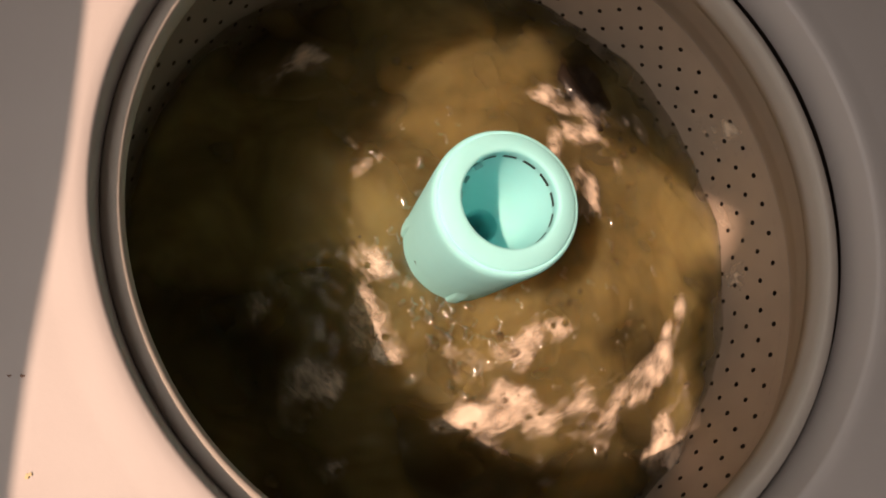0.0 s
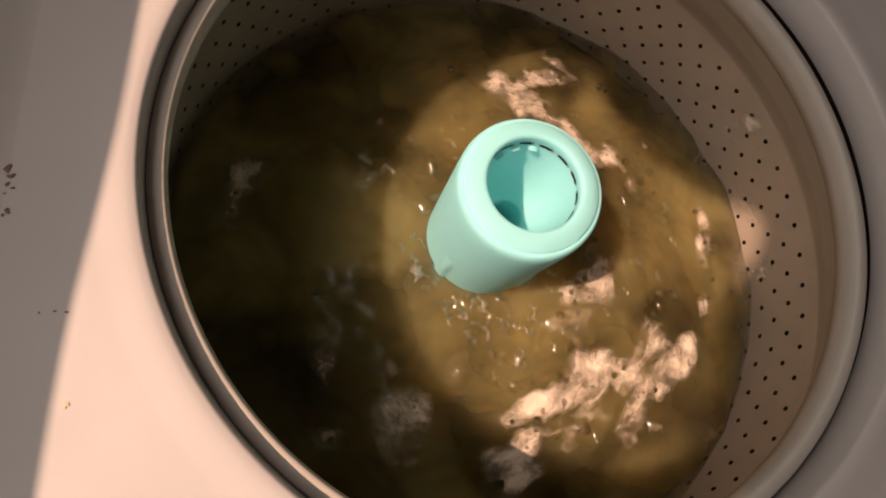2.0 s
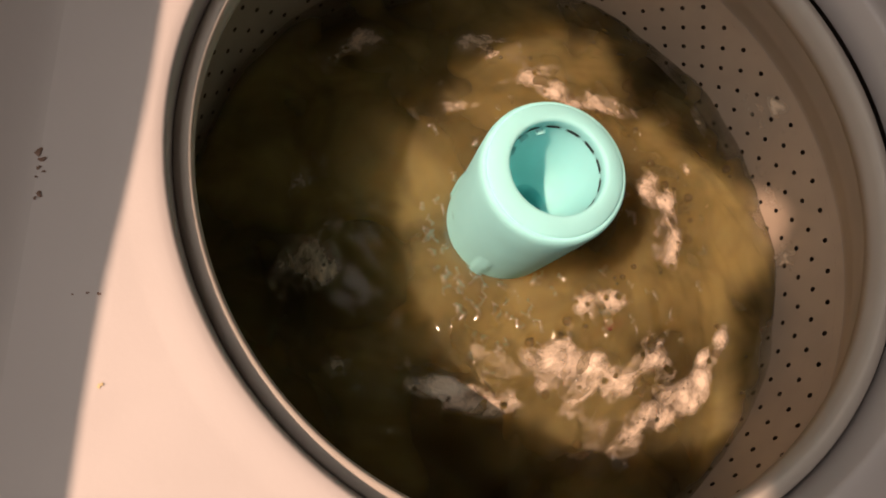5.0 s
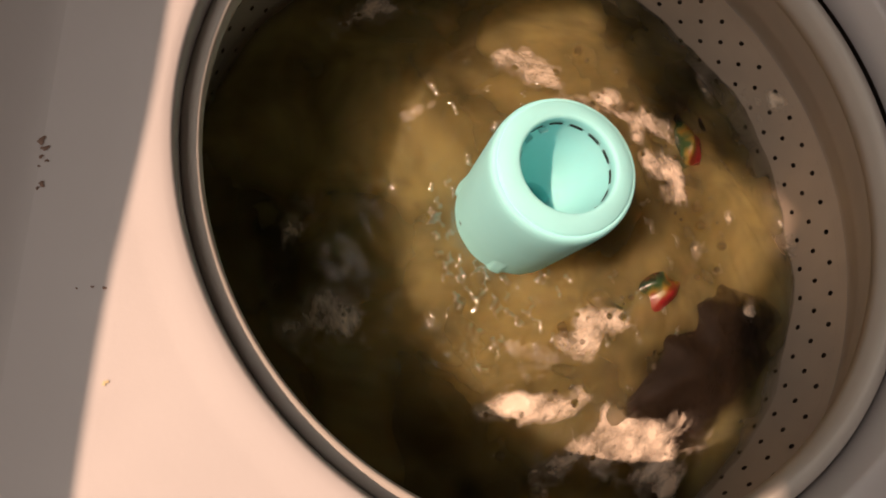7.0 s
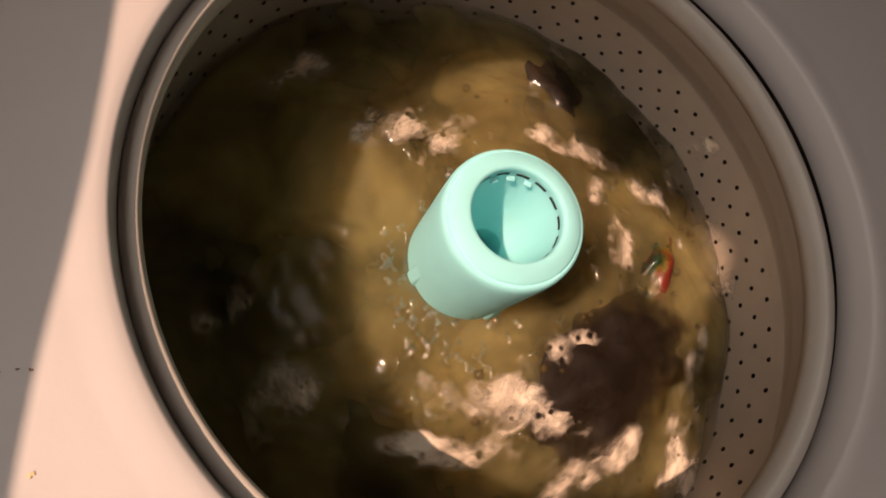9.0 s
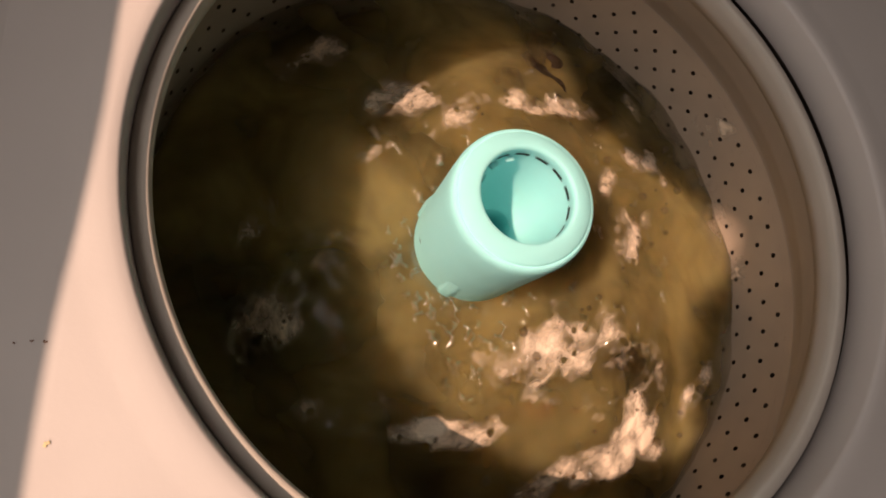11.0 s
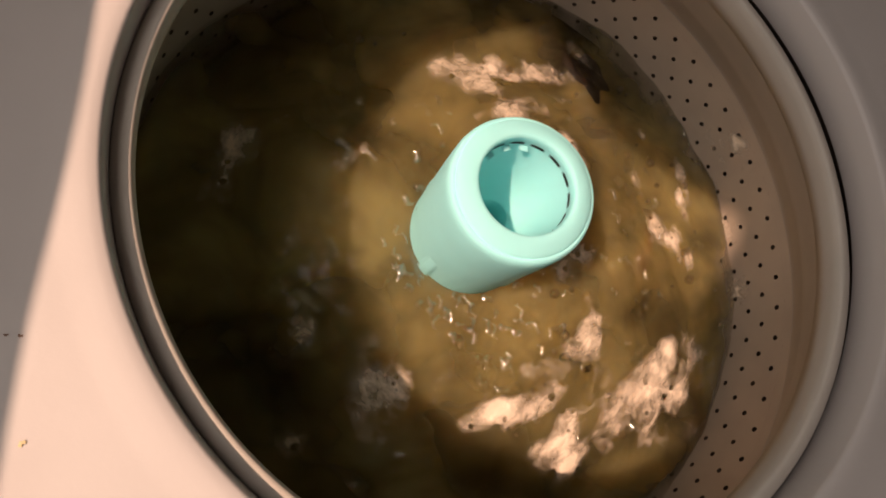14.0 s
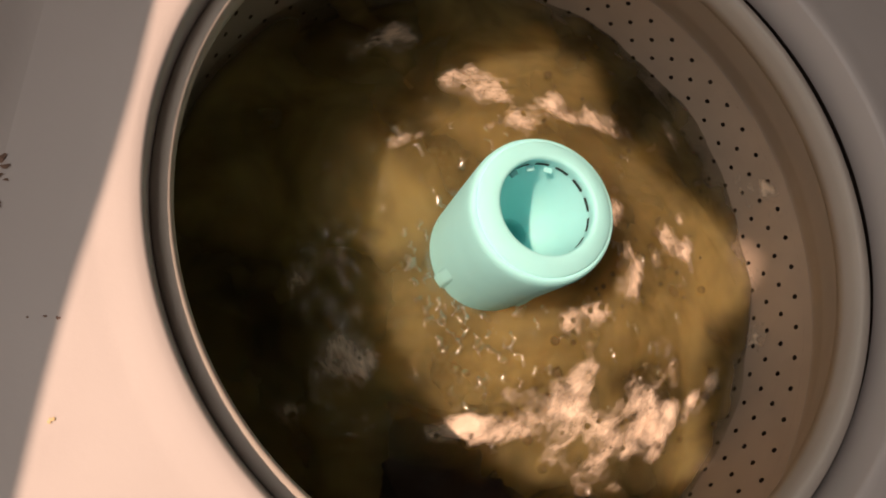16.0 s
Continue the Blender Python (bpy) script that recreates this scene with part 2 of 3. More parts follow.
for a, b in zip(rows, rows[1:]):
    for i in range(4):
        bm.faces.new((a[i], a[(i + 1) % 4], b[(i + 1) % 4], b[i]))
bm.faces.new(rows[0])
bm.faces.new(rows[-1])
structure("window_1", bm, ENAMEL, "assumed white window frame with an added sill rim shaped to shade the deck")

# unseen slanting sheet outside the window, added to end the sunlit patch
bm = bmesh.new()
# notch in the added sheet lets a strip of sun reach the basket wall
edge = [(y, min(0.872, (0.605 - 0.37 * (y + 0.1)) / 0.7) + 0.145 * math.exp(-((y + 0.05) / 0.065) ** 2)) for y in np.linspace(WIN[0] - 0.05, WIN[1] + 0.05, 90)]
rows = [[bm.verts.new((x, y, z)) for x, z in ((-0.528, h), (-0.528, 1.16), (-0.536, 1.16), (-0.536, h))] for y, h in edge]
for a, b in zip(rows, rows[1:]):
    for i in range(4):
        bm.faces.new((a[i], a[(i + 1) % 4], b[(i + 1) % 4], b[i]))
bm.faces.new(rows[0])
bm.faces.new(rows[-1])
tagged(link("sun_mask", bm, PLASTER, smooth=False), "unseen slanting sheet added outside the window to bound the sunlight", "blind", kind="structure")

# ---- washing machine ----
DX = 0.0
R_OPEN = 0.2205
BX0, BX1, BY0, BY1 = -0.272, 0.345, -0.34, 0.34
washer = tagged(new("washing_machine"), "white enamel top-loading washing machine with its lid open", "washing machine")

N = 192
bm = bmesh.new()
lip = ((0.245, -0.0275), (0.2236, -0.0268), (0.2220, -0.0260), (0.2214, -0.012), (R_OPEN, -0.0022), (R_OPEN + 0.0005, -0.0006), (R_OPEN + 0.0018, 0.0004), (R_OPEN + 0.006, 0.0007), (R_OPEN + 0.011, 0.0007), (R_OPEN + 0.018, 0.0), (R_OPEN + 0.021, 0.0))
rings = [[bm.verts.new((DX + r * math.cos(2 * math.pi * i / N), r * math.sin(2 * math.pi * i / N), z)) for i in range(N)] for r, z in lip]


def to_edge(a, grow):
    c, s = math.cos(a), math.sin(a)
    k = min((BX1 + grow - DX) / c if c > 1e-9 else (BX0 - grow - DX) / c if c < -1e-9 else 9, (BY1 + grow) / s if s > 1e-9 else (BY0 - grow) / s if s < -1e-9 else 9)
    return DX + k * c, k * s


corners = [math.atan2(y, x - DX) % (2 * math.pi) for x in (BX0, BX1) for y in (BY0, BY1)]
angles = [2 * math.pi * i / N for i in range(N)]
for c in corners:
    angles[min(range(N), key=lambda i: abs(angles[i] - c))] = c
rings.append([bm.verts.new((*to_edge(a, 0.0), 0.0)) for a in angles])
for a, b in zip(rings, rings[1:]):
    for i in range(N):
        bm.faces.new((a[i], a[(i + 1) % N], b[(i + 1) % N], b[i]))
part("deck", bm, ENAMEL, washer, "white enamel deck round the tub opening")

# back edge of the deck, rising to the console
bm = bmesh.new()
prof = [(-0.272, 0.0), (-0.276, 0.0006), (-0.281, 0.003), (-0.300, 0.012), (-0.304, 0.016), (-0.306, 0.022), (-0.312, 0.05)]
cols = [[bm.verts.new((x, y, z)) for y in np.linspace(BY0, BY1, 24)] for x, z in prof]
for a, b in zip(cols, cols[1:]):
    for i in range(23):
        bm.faces.new((a[i], a[i + 1], b[i + 1], b[i]))
part("back_edge", bm, ENAMEL, washer, "white enamel upstand along the back of the deck")


bm = bmesh.new()
ys = np.linspace(BY0, BY1, 60)
cols = []
for y in ys:
    h = 0.075
    cols.append([bm.verts.new(p) for p in ((-0.40, y, -0.02), (-0.312, y, -0.02), (-0.312, y, 0.05), (-0.320, y, h - 0.012), (-0.3225, y, h - 0.003), (-0.326, y, h), (-0.36, y, h), (-0.40, y, h - 0.03))])
for a, b in zip(cols, cols[1:]):
    for i in range(8):
        bm.faces.new((a[i], a[(i + 1) % 8], b[(i + 1) % 8], b[i]))
bm.faces.new(cols[0])
bm.faces.new(cols[-1])
part("console", bm, ENAMEL, washer, "low white control console at the back", smooth=False)

bm = bmesh.new()
for x0, x1, y0, y1 in ((BX0 - 0.06, BX0 - 0.058, BY0, BY1), (BX1 - 0.002, BX1, BY0, BY1), (BX0 - 0.058, BX1 - 0.002, BY0, BY0 + 0.002), (BX0 - 0.058, BX1 - 0.002, BY1 - 0.002, BY1)):
    box(bm, x0, x1, y0, y1, FLOOR_Z + 0.02, -0.003)
part("cabinet", bm, ENAMEL, washer, "white enamel cabinet panels", smooth=False)
part("outer_tub", lathe([(0.245, -0.028), (0.300, -0.05), (0.300, -0.09), (0.2925, -0.105), (0.2925, -0.62), (0.0, -0.62)], 96), DARK, washer, "dark outer tub behind the basket")
for x in (-0.30, 0.31):
    for y in (-0.30, 0.30):
        part("foot", lathe([(0.0, FLOOR_Z), (0.022, FLOOR_Z), (0.022, FLOOR_Z + 0.012), (0.008, FLOOR_Z + 0.016), (0.008, FLOOR_Z + 0.03)], 16, x, y), DARK, washer)


# stains on the deck
def stain(x, y, r, mat, name, seed):
    bm = bmesh.new()
    rnd = random.Random(seed)
    ph = [rnd.uniform(0, 6.28) for _ in range(3)]
    ring = []
    for i in range(18):
        a = 2 * math.pi * i / 18
        k = r * (1 + 0.3 * math.sin(2 * a + ph[0]) + 0.22 * math.sin(3 * a + ph[1]) + 0.15 * math.sin(5 * a + ph[2]))
        ring.append(bm.verts.new((k * math.cos(a), k * math.sin(a), 0)))
    top = bm.verts.new((0, 0, 0.0002))
    for i in range(18):
        bm.faces.new((ring[i], ring[(i + 1) % 18], top))
    ob = part(name, bm, mat, washer)
    ob.location = (x, y, 0.0004)
    return ob


for k, (x, y, r) in enumerate(((-0.2725, -0.028, 0.0022), (-0.2705, -0.0315, 0.0018), (-0.2715, -0.0355, 0.0012), (-0.2690, -0.0372, 0.0010), (-0.2718, -0.0400, 0.0007), (-0.2695, -0.0480, 0.0016), (-0.2710, -0.0500, 0.0009), (-0.2393, -0.0929, 0.0010), (-0.2440, -0.0925, 0.0008), (-0.2500, -0.0932, 0.0006))):
    stain(x, y, 0.75 * r, RUST, "rust_spot", k)
stain(-0.2343, -0.1319, 0.0011, YELLOW, "yellow_spot", 31)

# ---- basket ----
basket = tagged(new("wash_basket"), "off-white perforated wash basket with a rounded balance ring", "wash basket")
part("balance_ring", lathe([(0.2208, -0.040), (0.2212, -0.0300), (0.2209, -0.0212), (0.2203, -0.0200), (0.2190, -0.0193), (0.2160, -0.0186), (0.2135, -0.0183), (0.2122, -0.0186), (0.2115, -0.0198), (0.2114, -0.0245), (0.2133, -0.0315), (0.2165, -0.040)], 192, close=True), RING, basket, "rounded grey-white balance ring")
R_WALL = 0.2832
part("basket_shoulder", lathe([(0.2155, -0.037), (0.2195, -0.042), (0.2290, -0.053), (0.2500, -0.078), (0.2545, -0.0835), (0.2575, -0.0862), (0.2760, -0.1075), (0.2810, -0.1130), (R_WALL, -0.1170)], 192), RING, basket, "smooth sloping shoulder under the ring")
HOLES, ROW, HR, Z_ROW, HOLE_ROWS = 64, 0.0153, 0.0024, -0.1324, 9
bm = bmesh.new()
cellw = 2 * math.pi / HOLES


def on_wall(a, z, dr=0.0):
    return bm.verts.new(((R_WALL + dr) * math.cos(a), (R_WALL + dr) * math.sin(a), z))


for row in range(HOLE_ROWS):
    zc = Z_ROW - ROW * row
    for i in range(HOLES):
        a0 = (i + (0.5 if row % 2 else 0)) * cellw + radians(3.0)
        o = [on_wall(a0 + sx * cellw / 2, zc + sz * ROW / 2) for sx, sz in ((1, 0), (1, 1), (0, 1), (-1, 1), (-1, 0), (-1, -1), (0, -1), (1, -1))]
        h = [on_wall(a0 + HR / R_WALL * math.cos(k * math.pi / 4), zc + HR * math.sin(k * math.pi / 4)) for k in range(8)]
        for k in range(8):
            j = (k + 1) % 8
            bm.faces.new((o[k], o[j], h[j], h[k]))
bmesh.ops.remove_doubles(bm, verts=bm.verts, dist=1e-5)
part("perforated_wall", bm, BASKET, basket, "off-white perforated basket wall")
part("wall_top", lathe([(R_WALL, -0.1170), (R_WALL, Z_ROW + ROW / 2)], 192), BASKET, basket)
part("basket_bottom", lathe([(R_WALL, Z_ROW - (HOLE_ROWS - 0.5) * ROW), (R_WALL, -0.56), (0.25, -0.6), (0.0, -0.6)], 128), BASKET, basket)

# ---- agitator ----
agitator = tagged(new("agitator"), "mint green plastic agitator column with an open cap", "agitator")
part("cap", lathe([(0.0330, -0.062), (0.0326, -0.0565), (0.0332, -0.0545), (0.0350, -0.0540), (0.0420, -0.0562), (0.0455, -0.0578), (0.0463, -0.0584), (0.0466, -0.0602), (0.0470, -0.0602), (0.0474, -0.0596), (0.0494, -0.0608), (0.0507, -0.0636), (0.0514, -0.068), (0.0517, -0.085), (0.0518, -0.150), (0.0516, -0.240)], 128), TEAL, agitator, "mint green domed cap with a step round its rim")
part("cup", lathe([(0.0330, -0.0640), (0.0325, -0.072), (0.0290, -0.095), (0.0240, -0.116), (0.0165, -0.1245), (0.0140, -0.1262), (0.0130, -0.1280), (0.0130, -0.200), (0.0, -0.200)], 96), TEAL, agitator, "mint green dispenser cup")
# slots are flat dark patches standing for the shade inside openings
SLOTS = 14
for i in range(SLOTS):
    bm = bmesh.new()
    a0 = 2 * math.pi * i / SLOTS
    q = [[bm.verts.new((r * math.cos(a0 + t), r * math.sin(a0 + t), z)) for t in np.linspace(-0.15, 0.15, 6)] for r, z in ((0.0326, -0.0652), (0.0326, -0.0622))]
    for k in range(5):
        bm.faces.new((q[0][k], q[0][k + 1], q[1][k + 1], q[1][k]))
    part("slot", bm, HOLE_SHADE, agitator)
bm = lathe([(0.03295, -0.0665), (0.03295, -0.0600)], 96)
part("slot_band", bm, TEAL, agitator)
for i in range(3):
    a = radians(92 + 24 * i)
    bm = box(bmesh.new(), 0.0290, 0.0328, -0.0030, 0.0030, -0.0690, -0.0670, 0.0006)
    tab = part("tab", bm, TEAL, agitator)
    tab.rotation_euler = (0, 0, a)
part("barrel", lathe([(0.0508, -0.135), (0.0508, -0.150), (0.0510, -0.20), (0.054, -0.30), (0.075, -0.42), (0.13, -0.52), (0.18, -0.56), (0.0, -0.57)], 96), TEAL, agitator, "mint green barrel below the cap")
for i in range(4):
    bm = bmesh.new()
    grid = []
    for z in np.linspace(-0.138, -0.30, 30):
        k = min(1.0, max(0.0, (-0.140 - z) / 0.024))
        height = 0.0030 * k
        line = []
        for w in np.linspace(-1, 1, 11):
            r, a = 0.0512 + height * (1 - abs(w) ** 6), w * 0.0068 / 0.0516
            line.append(bm.verts.new((r * math.cos(a), r * math.sin(a), z)))
        grid.append(line)
    for a, b in zip(grid, grid[1:]):
        for k in range(10):
            bm.faces.new((a[k], a[k + 1], b[k + 1], b[k]))
    fin = part("fin", bm, TEAL, agitator, "upright mint green fin")
    fin.rotation_euler = (0, 0, radians(90 * i + 48))
# drain holes are flat discs with the inner shade painted on
for a in (176, 56, 296):
    bm = bmesh.new()
    bmesh.ops.create_circle(bm, cap_ends=True, segments=16, radius=0.0014)
    hole = part("drain_hole", bm, HOLE_SHADE, agitator)
    hole.matrix_local = pose(0, 0, 0, 0, 0, a) @ Matrix.Translation((0.0524, 0, -0.156)) @ pose(0, 0, 0, 0, 90, 0)

# ---- water ----
WZ = -0.180


def mound(r):
    """The agitator heaps the water up in the middle; it falls away towards the basket."""
    k = min(1.0, max(0.0, (r - 0.085) / 0.190))
    return -0.021 * k * k * (3 - 2 * k)


def wave(x, y, seed=0.0):
    r = math.hypot(x, y)
    a = math.atan2(y, x) + 5.0 * r
    u, v = r * math.cos(a), r * math.sin(a)
    h = 0.0058 * noise.noise((u * 13 + seed, v * 13, 0.3)) + 0.0028 * noise.noise((u * 31, v * 31 + seed, 1.7)) + 0.0014 * noise.noise((u * 70, v * 70, 4.1 + seed))
    return h - 0.006 * math.exp(-((r - 0.05) / 0.03) ** 2) + mound(r)


def sheet(seed, drop, na, nr):
    """A round sheet of water across the basket."""
    bm = bmesh.new()
    rings = []
    for k in range(nr):
        r = 0.040 + (R_WALL - 0.0405) * k / (nr - 1)
        ring = []
        for i in range(na):
            x, y = r * math.cos(2 * math.pi * i / na), r * math.sin(2 * math.pi * i / na)
            ring.append(bm.verts.new((x, y, wave(x, y, seed) - drop)))
        rings.append(ring)
    for a, b in zip(rings, rings[1:]):
        for i in range(na):
            bm.faces.new((a[i], a[(i + 1) % na], b[(i + 1) % na], b[i]))
    return bm


water = tagged(link("water", sheet(0.0, 0.0, 300, 140), WATER), "murky brown wash water churning round the agitator", "water", kind="structure")
water.location = (0, 0, WZ)
tagged(part("silt_cloud", sheet(5.0, 0.017, 160, 70), SILT, water, "cloudy silt under the surface"), kind="stuff")
tagged(part("deep_water", sheet(9.0, 0.040, 120, 50), DEPTH, water, "dark water further down"), kind="stuff")


def wavelets():
    """Steep little crests on the swell, which catch the sun."""
    rnd = random.Random(23)
    bm = bmesh.new()
    fields = ((0.072, 222, 0.012, 55, 22), (0.092, 200, 0.016, 40, 14), (0.085, -85, 0.02, 40, 16), (0.115, -60, 0.035, 45, 22), (0.165, -45, 0.035, 30, 16), (0.100, 115, 0.03, 40, 12), (0.150, 20, 0.04, 40, 8))
    for r0, a0, sr, sa, count in fields:
        for _ in range(count):
            r, a = max(0.058, rnd.gauss(r0, sr)), radians(rnd.gauss(a0, sa * 0.6))
            r = min(r, 0.245)
            x, y, turn = r * math.cos(a), r * math.sin(a), math.pi / 2 + rnd.gauss(0, 0.6)
            if x < -0.085 - 0.45 * min(y, 0.0):
                continue
            length, half, high = rnd.uniform(0.003, 0.009), rnd.uniform(0.0024, 0.0042), rnd.uniform(0.0010, 0.0019)
            ph, k = rnd.uniform(0, 6.28), rnd.uniform(0.7, 1.6)
            grid = []
            for i in range(13):
                u = 2 * i / 12 - 1
                bend = 0.22 * length * math.sin(k * 3 * u + ph) + 0.08 * length * math.sin(8 * u + 2 * ph)
                line = []
                for j in range(9):
                    v = 2 * j / 8 - 1
                    p, q = u * length, bend + v * half
                    px, py = x + p * math.cos(turn) - q * math.sin(turn), y + p * math.sin(turn) + q * math.cos(turn)
                    crest = high * (1 - u * u) * (0.5 + 0.5 * math.cos(math.pi * v))
                    line.append(bm.verts.new((px, py, wave(px, py) + crest + 0.0005 - 0.0012 * (u ** 4 + v ** 4))))
                grid.append(line)
            for g, h in zip(grid, grid[1:]):
                for j in range(8):
                    bm.faces.new((g[j], g[j + 1], h[j + 1], h[j]))
    return bm


tagged(part("wavelets", wavelets(), CREST, water, "glinting crests on the water"), kind="stuff")


def foam_patch(seed, r0, a0, la, lr, body):
    """A raft of suds lying on the swell, with ragged edges, bent round the tub's axis."""
    rnd = random.Random(seed)
    bm = bmesh.new()
    lay = bm.verts.layers.float.new("suds")
    run = bm.verts.layers.float_vector.new("flow")
    n, m = 56, 34
    grid = []
    for i in range(n):
        line = []
        for j in range(m):
            u, v = 2 * i / (n - 1) - 1, 2 * j / (m - 1) - 1
            a = a0 + u * la / r0 * (1 + 0.2 * v)
            r = r0 + v * lr + 0.25 * lr * math.sin(2.5 * u + seed) + 1.1 * lr * u * math.sin(2.3 * seed)
            r = min(max(r, 0.052), 0.268)
            x, y = r * math.cos(a), r * math.sin(a)
            z = wave(x, y) + 0.0050 + 0.0012 * noise.noise((x * 60, y * 60, seed))
            vtx = bm.verts.new((x, y, z))
            d = 1 - (u * u + v * v)
            fade = min(1.0, max(0.0, d / 0.95))
            vtx[lay] = 0.95 * fade * fade * (3 - 2 * fade) - body + 1.15 * noise.noise((x * 24, y * 24, seed * 3.1)) + 0.55 * noise.noise((x * 52, y * 52, seed * 1.7)) - 12 * max(0.0, r - 0.225)
            vtx[run] = (0.8 * a * r0, r + 0.15 * lr * math.sin(4 * u + seed), seed * 0.37)
            line.append(vtx)
        grid.append(line)
    for i in range(n - 1):
        for j in range(m - 1):
            bm.faces.new((grid[i][j], grid[i + 1][j], grid[i + 1][j + 1], grid[i][j + 1]))
    ob = tagged(link("soap_foam", bm, FOAM), "ragged pale patch of soap foam on the brown water", "foam", "foam on the water", "stuff")
    ob.location = (0, 0, WZ)
    bb = bmesh.new()
    for _ in range(rnd.randint(2, 7)):
        u, v = rnd.uniform(-0.75, 0.75), rnd.uniform(-0.7, 0.7)
        a, r, q = a0 + u * la / r0, r0 + v * lr, rnd.choice((0.0014, 0.002, 0.0026, 0.0042))
        r = min(max(r, 0.056), 0.255)
        x, y = r * math.cos(a), r * math.sin(a)
        if x < -0.06 - 0.35 * min(y, 0.0):
            continue
        bmesh.ops.create_uvsphere(bb, u_segments=14, v_segments=8, radius=q, matrix=Matrix.Translation((x, y, wave(x, y) + 0.0032)))
    if bb.verts:
        tagged(part("bubbles", bb, BUBBLE, ob, "clear soap bubbles"), kind="stuff")
    return ob


# radius, bearing, half length and half width of each raft
RAFTS = ((0.150, -52, 0.090, 0.032), (0.195, -34, 0.075, 0.020), (0.115, -72, 0.060, 0.018), (0.205, -62, 0.100, 0.016),
         (0.165, -14, 0.055, 0.018), (0.105, -38, 0.050, 0.012), (0.128, 104, 0.060, 0.026), (0.185, 78, 0.050, 0.010),
         (0.110, 128, 0.050, 0.014), (0.175, 55, 0.060, 0.014), (0.140, 24, 0.075, 0.014), (0.195, 8, 0.055, 0.016),
         (0.150, 272, 0.070, 0.012),
         (0.205, 138, 0.080, 0.018), (0.155, 196, 0.075, 0.030), (0.185, 222, 0.070, 0.022), (0.230, -20, 0.070, 0.010), (0.235, 30, 0.060, 0.010))
foams = [foam_patch(k + 1, r, radians(a), 1.25 * la, 1.7 * lr, 1.06 if 120 < a < 240 else 0.82) for k, (r, a, la, lr) in enumerate(RAFTS)]



def suds_splash(seed, a0, z0, la, lz):
    """A film of suds thrown up on the basket wall."""
    bm = bmesh.new()
    lay = bm.verts.layers.float.new("suds")
    run = bm.verts.layers.float_vector.new("flow")
    n, m = 40, 28
    grid = []
    for i in range(n):
        line = []
        for j in range(m):
            u, v = 2 * i / (n - 1) - 1, 2 * j / (m - 1) - 1
            a, z = a0 + u * la / R_WALL, z0 + v * lz + 0.006 * math.sin(2 * u + seed)
            r = R_WALL - 0.0016 - 0.0006 * noise.noise((u * 9, v * 9, seed))
            vtx = bm.verts.new((r * math.cos(a), r * math.sin(a), z))
            vtx[lay] = 0.8 * max(0.0, 1 - u * u - v * v) - 0.52 + 0.9 * noise.noise((u * 3.2, v * 3.2, seed))
            vtx[run] = (a * R_WALL, z, seed)
            line.append(vtx)
        grid.append(line)
    for i in range(n - 1):
        for j in range(m - 1):
            bm.faces.new((grid[i][j], grid[i + 1][j], grid[i + 1][j + 1], grid[i][j + 1]))
    return tagged(part("suds_splash", bm, FOAM, basket, "thin pale suds stuck to the basket wall"), kind="stuff")


for k, (a, z, la, lz) in enumerate(((18, -0.146, 0.034, 0.026), (6, -0.180, 0.038, 0.022), (-9, -0.172, 0.020, 0.020))):
    suds_splash(k + 40.3, radians(a), z, la, lz)


# ---- cloth in the wash ----
def cloth_material():
    m = bpy.data.materials.new("striped_cloth")
    m.use_nodes = True
    nt = m.node_tree
    b = nt.nodes["Principled BSDF"]
    b.inputs["Roughness"].default_value = 0.4
    tc = nt.nodes.new("ShaderNodeTexCoord")
    sep = nt.nodes.new("ShaderNodeSeparateXYZ")
    nt.links.new(tc.outputs["Object"], sep.inputs[0])
    n = nt.nodes.new("ShaderNodeTexNoise")
    n.inputs["Scale"].default_value = 60
    nt.links.new(tc.outputs["Object"], n.inputs["Vector"])
    ma = nt.nodes.new("ShaderNodeMath")
    ma.operation = 'MULTIPLY_ADD'
    ma.inputs[1].default_value = 22
    nt.links.new(sep.outputs["Y"], ma.inputs[0])
    nt.links.new(n.outputs["Fac"], ma.inputs[2])
    fr = nt.nodes.new("ShaderNodeMath")
    fr.operation = 'FRACT'
    nt.links.new(ma.outputs[0], fr.inputs[0])
    ramp = nt.nodes.new("ShaderNodeValToRGB")
    ramp.color_ramp.interpolation = 'LINEAR'
    el = ramp.color_ramp.elements
    el[0].position, el[0].color = 0.0, (0.12, 0.008, 0.012, 1)
    el[1].position, el[1].color = 1.0, (0.02, 0.03, 0.015, 1)
    for p, c in ((0.25, (0.30, 0.015, 0.02)), (0.42, (0.28, 0.06, 0.015)), (0.52, (0.30, 0.19, 0.03)), (0.66, (0.04, 0.09, 0.03)), (0.8, (0.02, 0.05, 0.03))):
        e = el.new(p)
        e.color = (*c, 1)
    nt.links.new(fr.outputs[0], ramp.inputs[0])
    nt.links.new(ramp.outputs[0], b.inputs["Base Color"])
    return m


CLOTH = cloth_material()


DARK_CLOTH = material("dark_cotton", (0.034, 0.020, 0.011), rough=0.6, spec=0.3, vary=0.25, scale=60, bump=0.5, bump_scale=420)


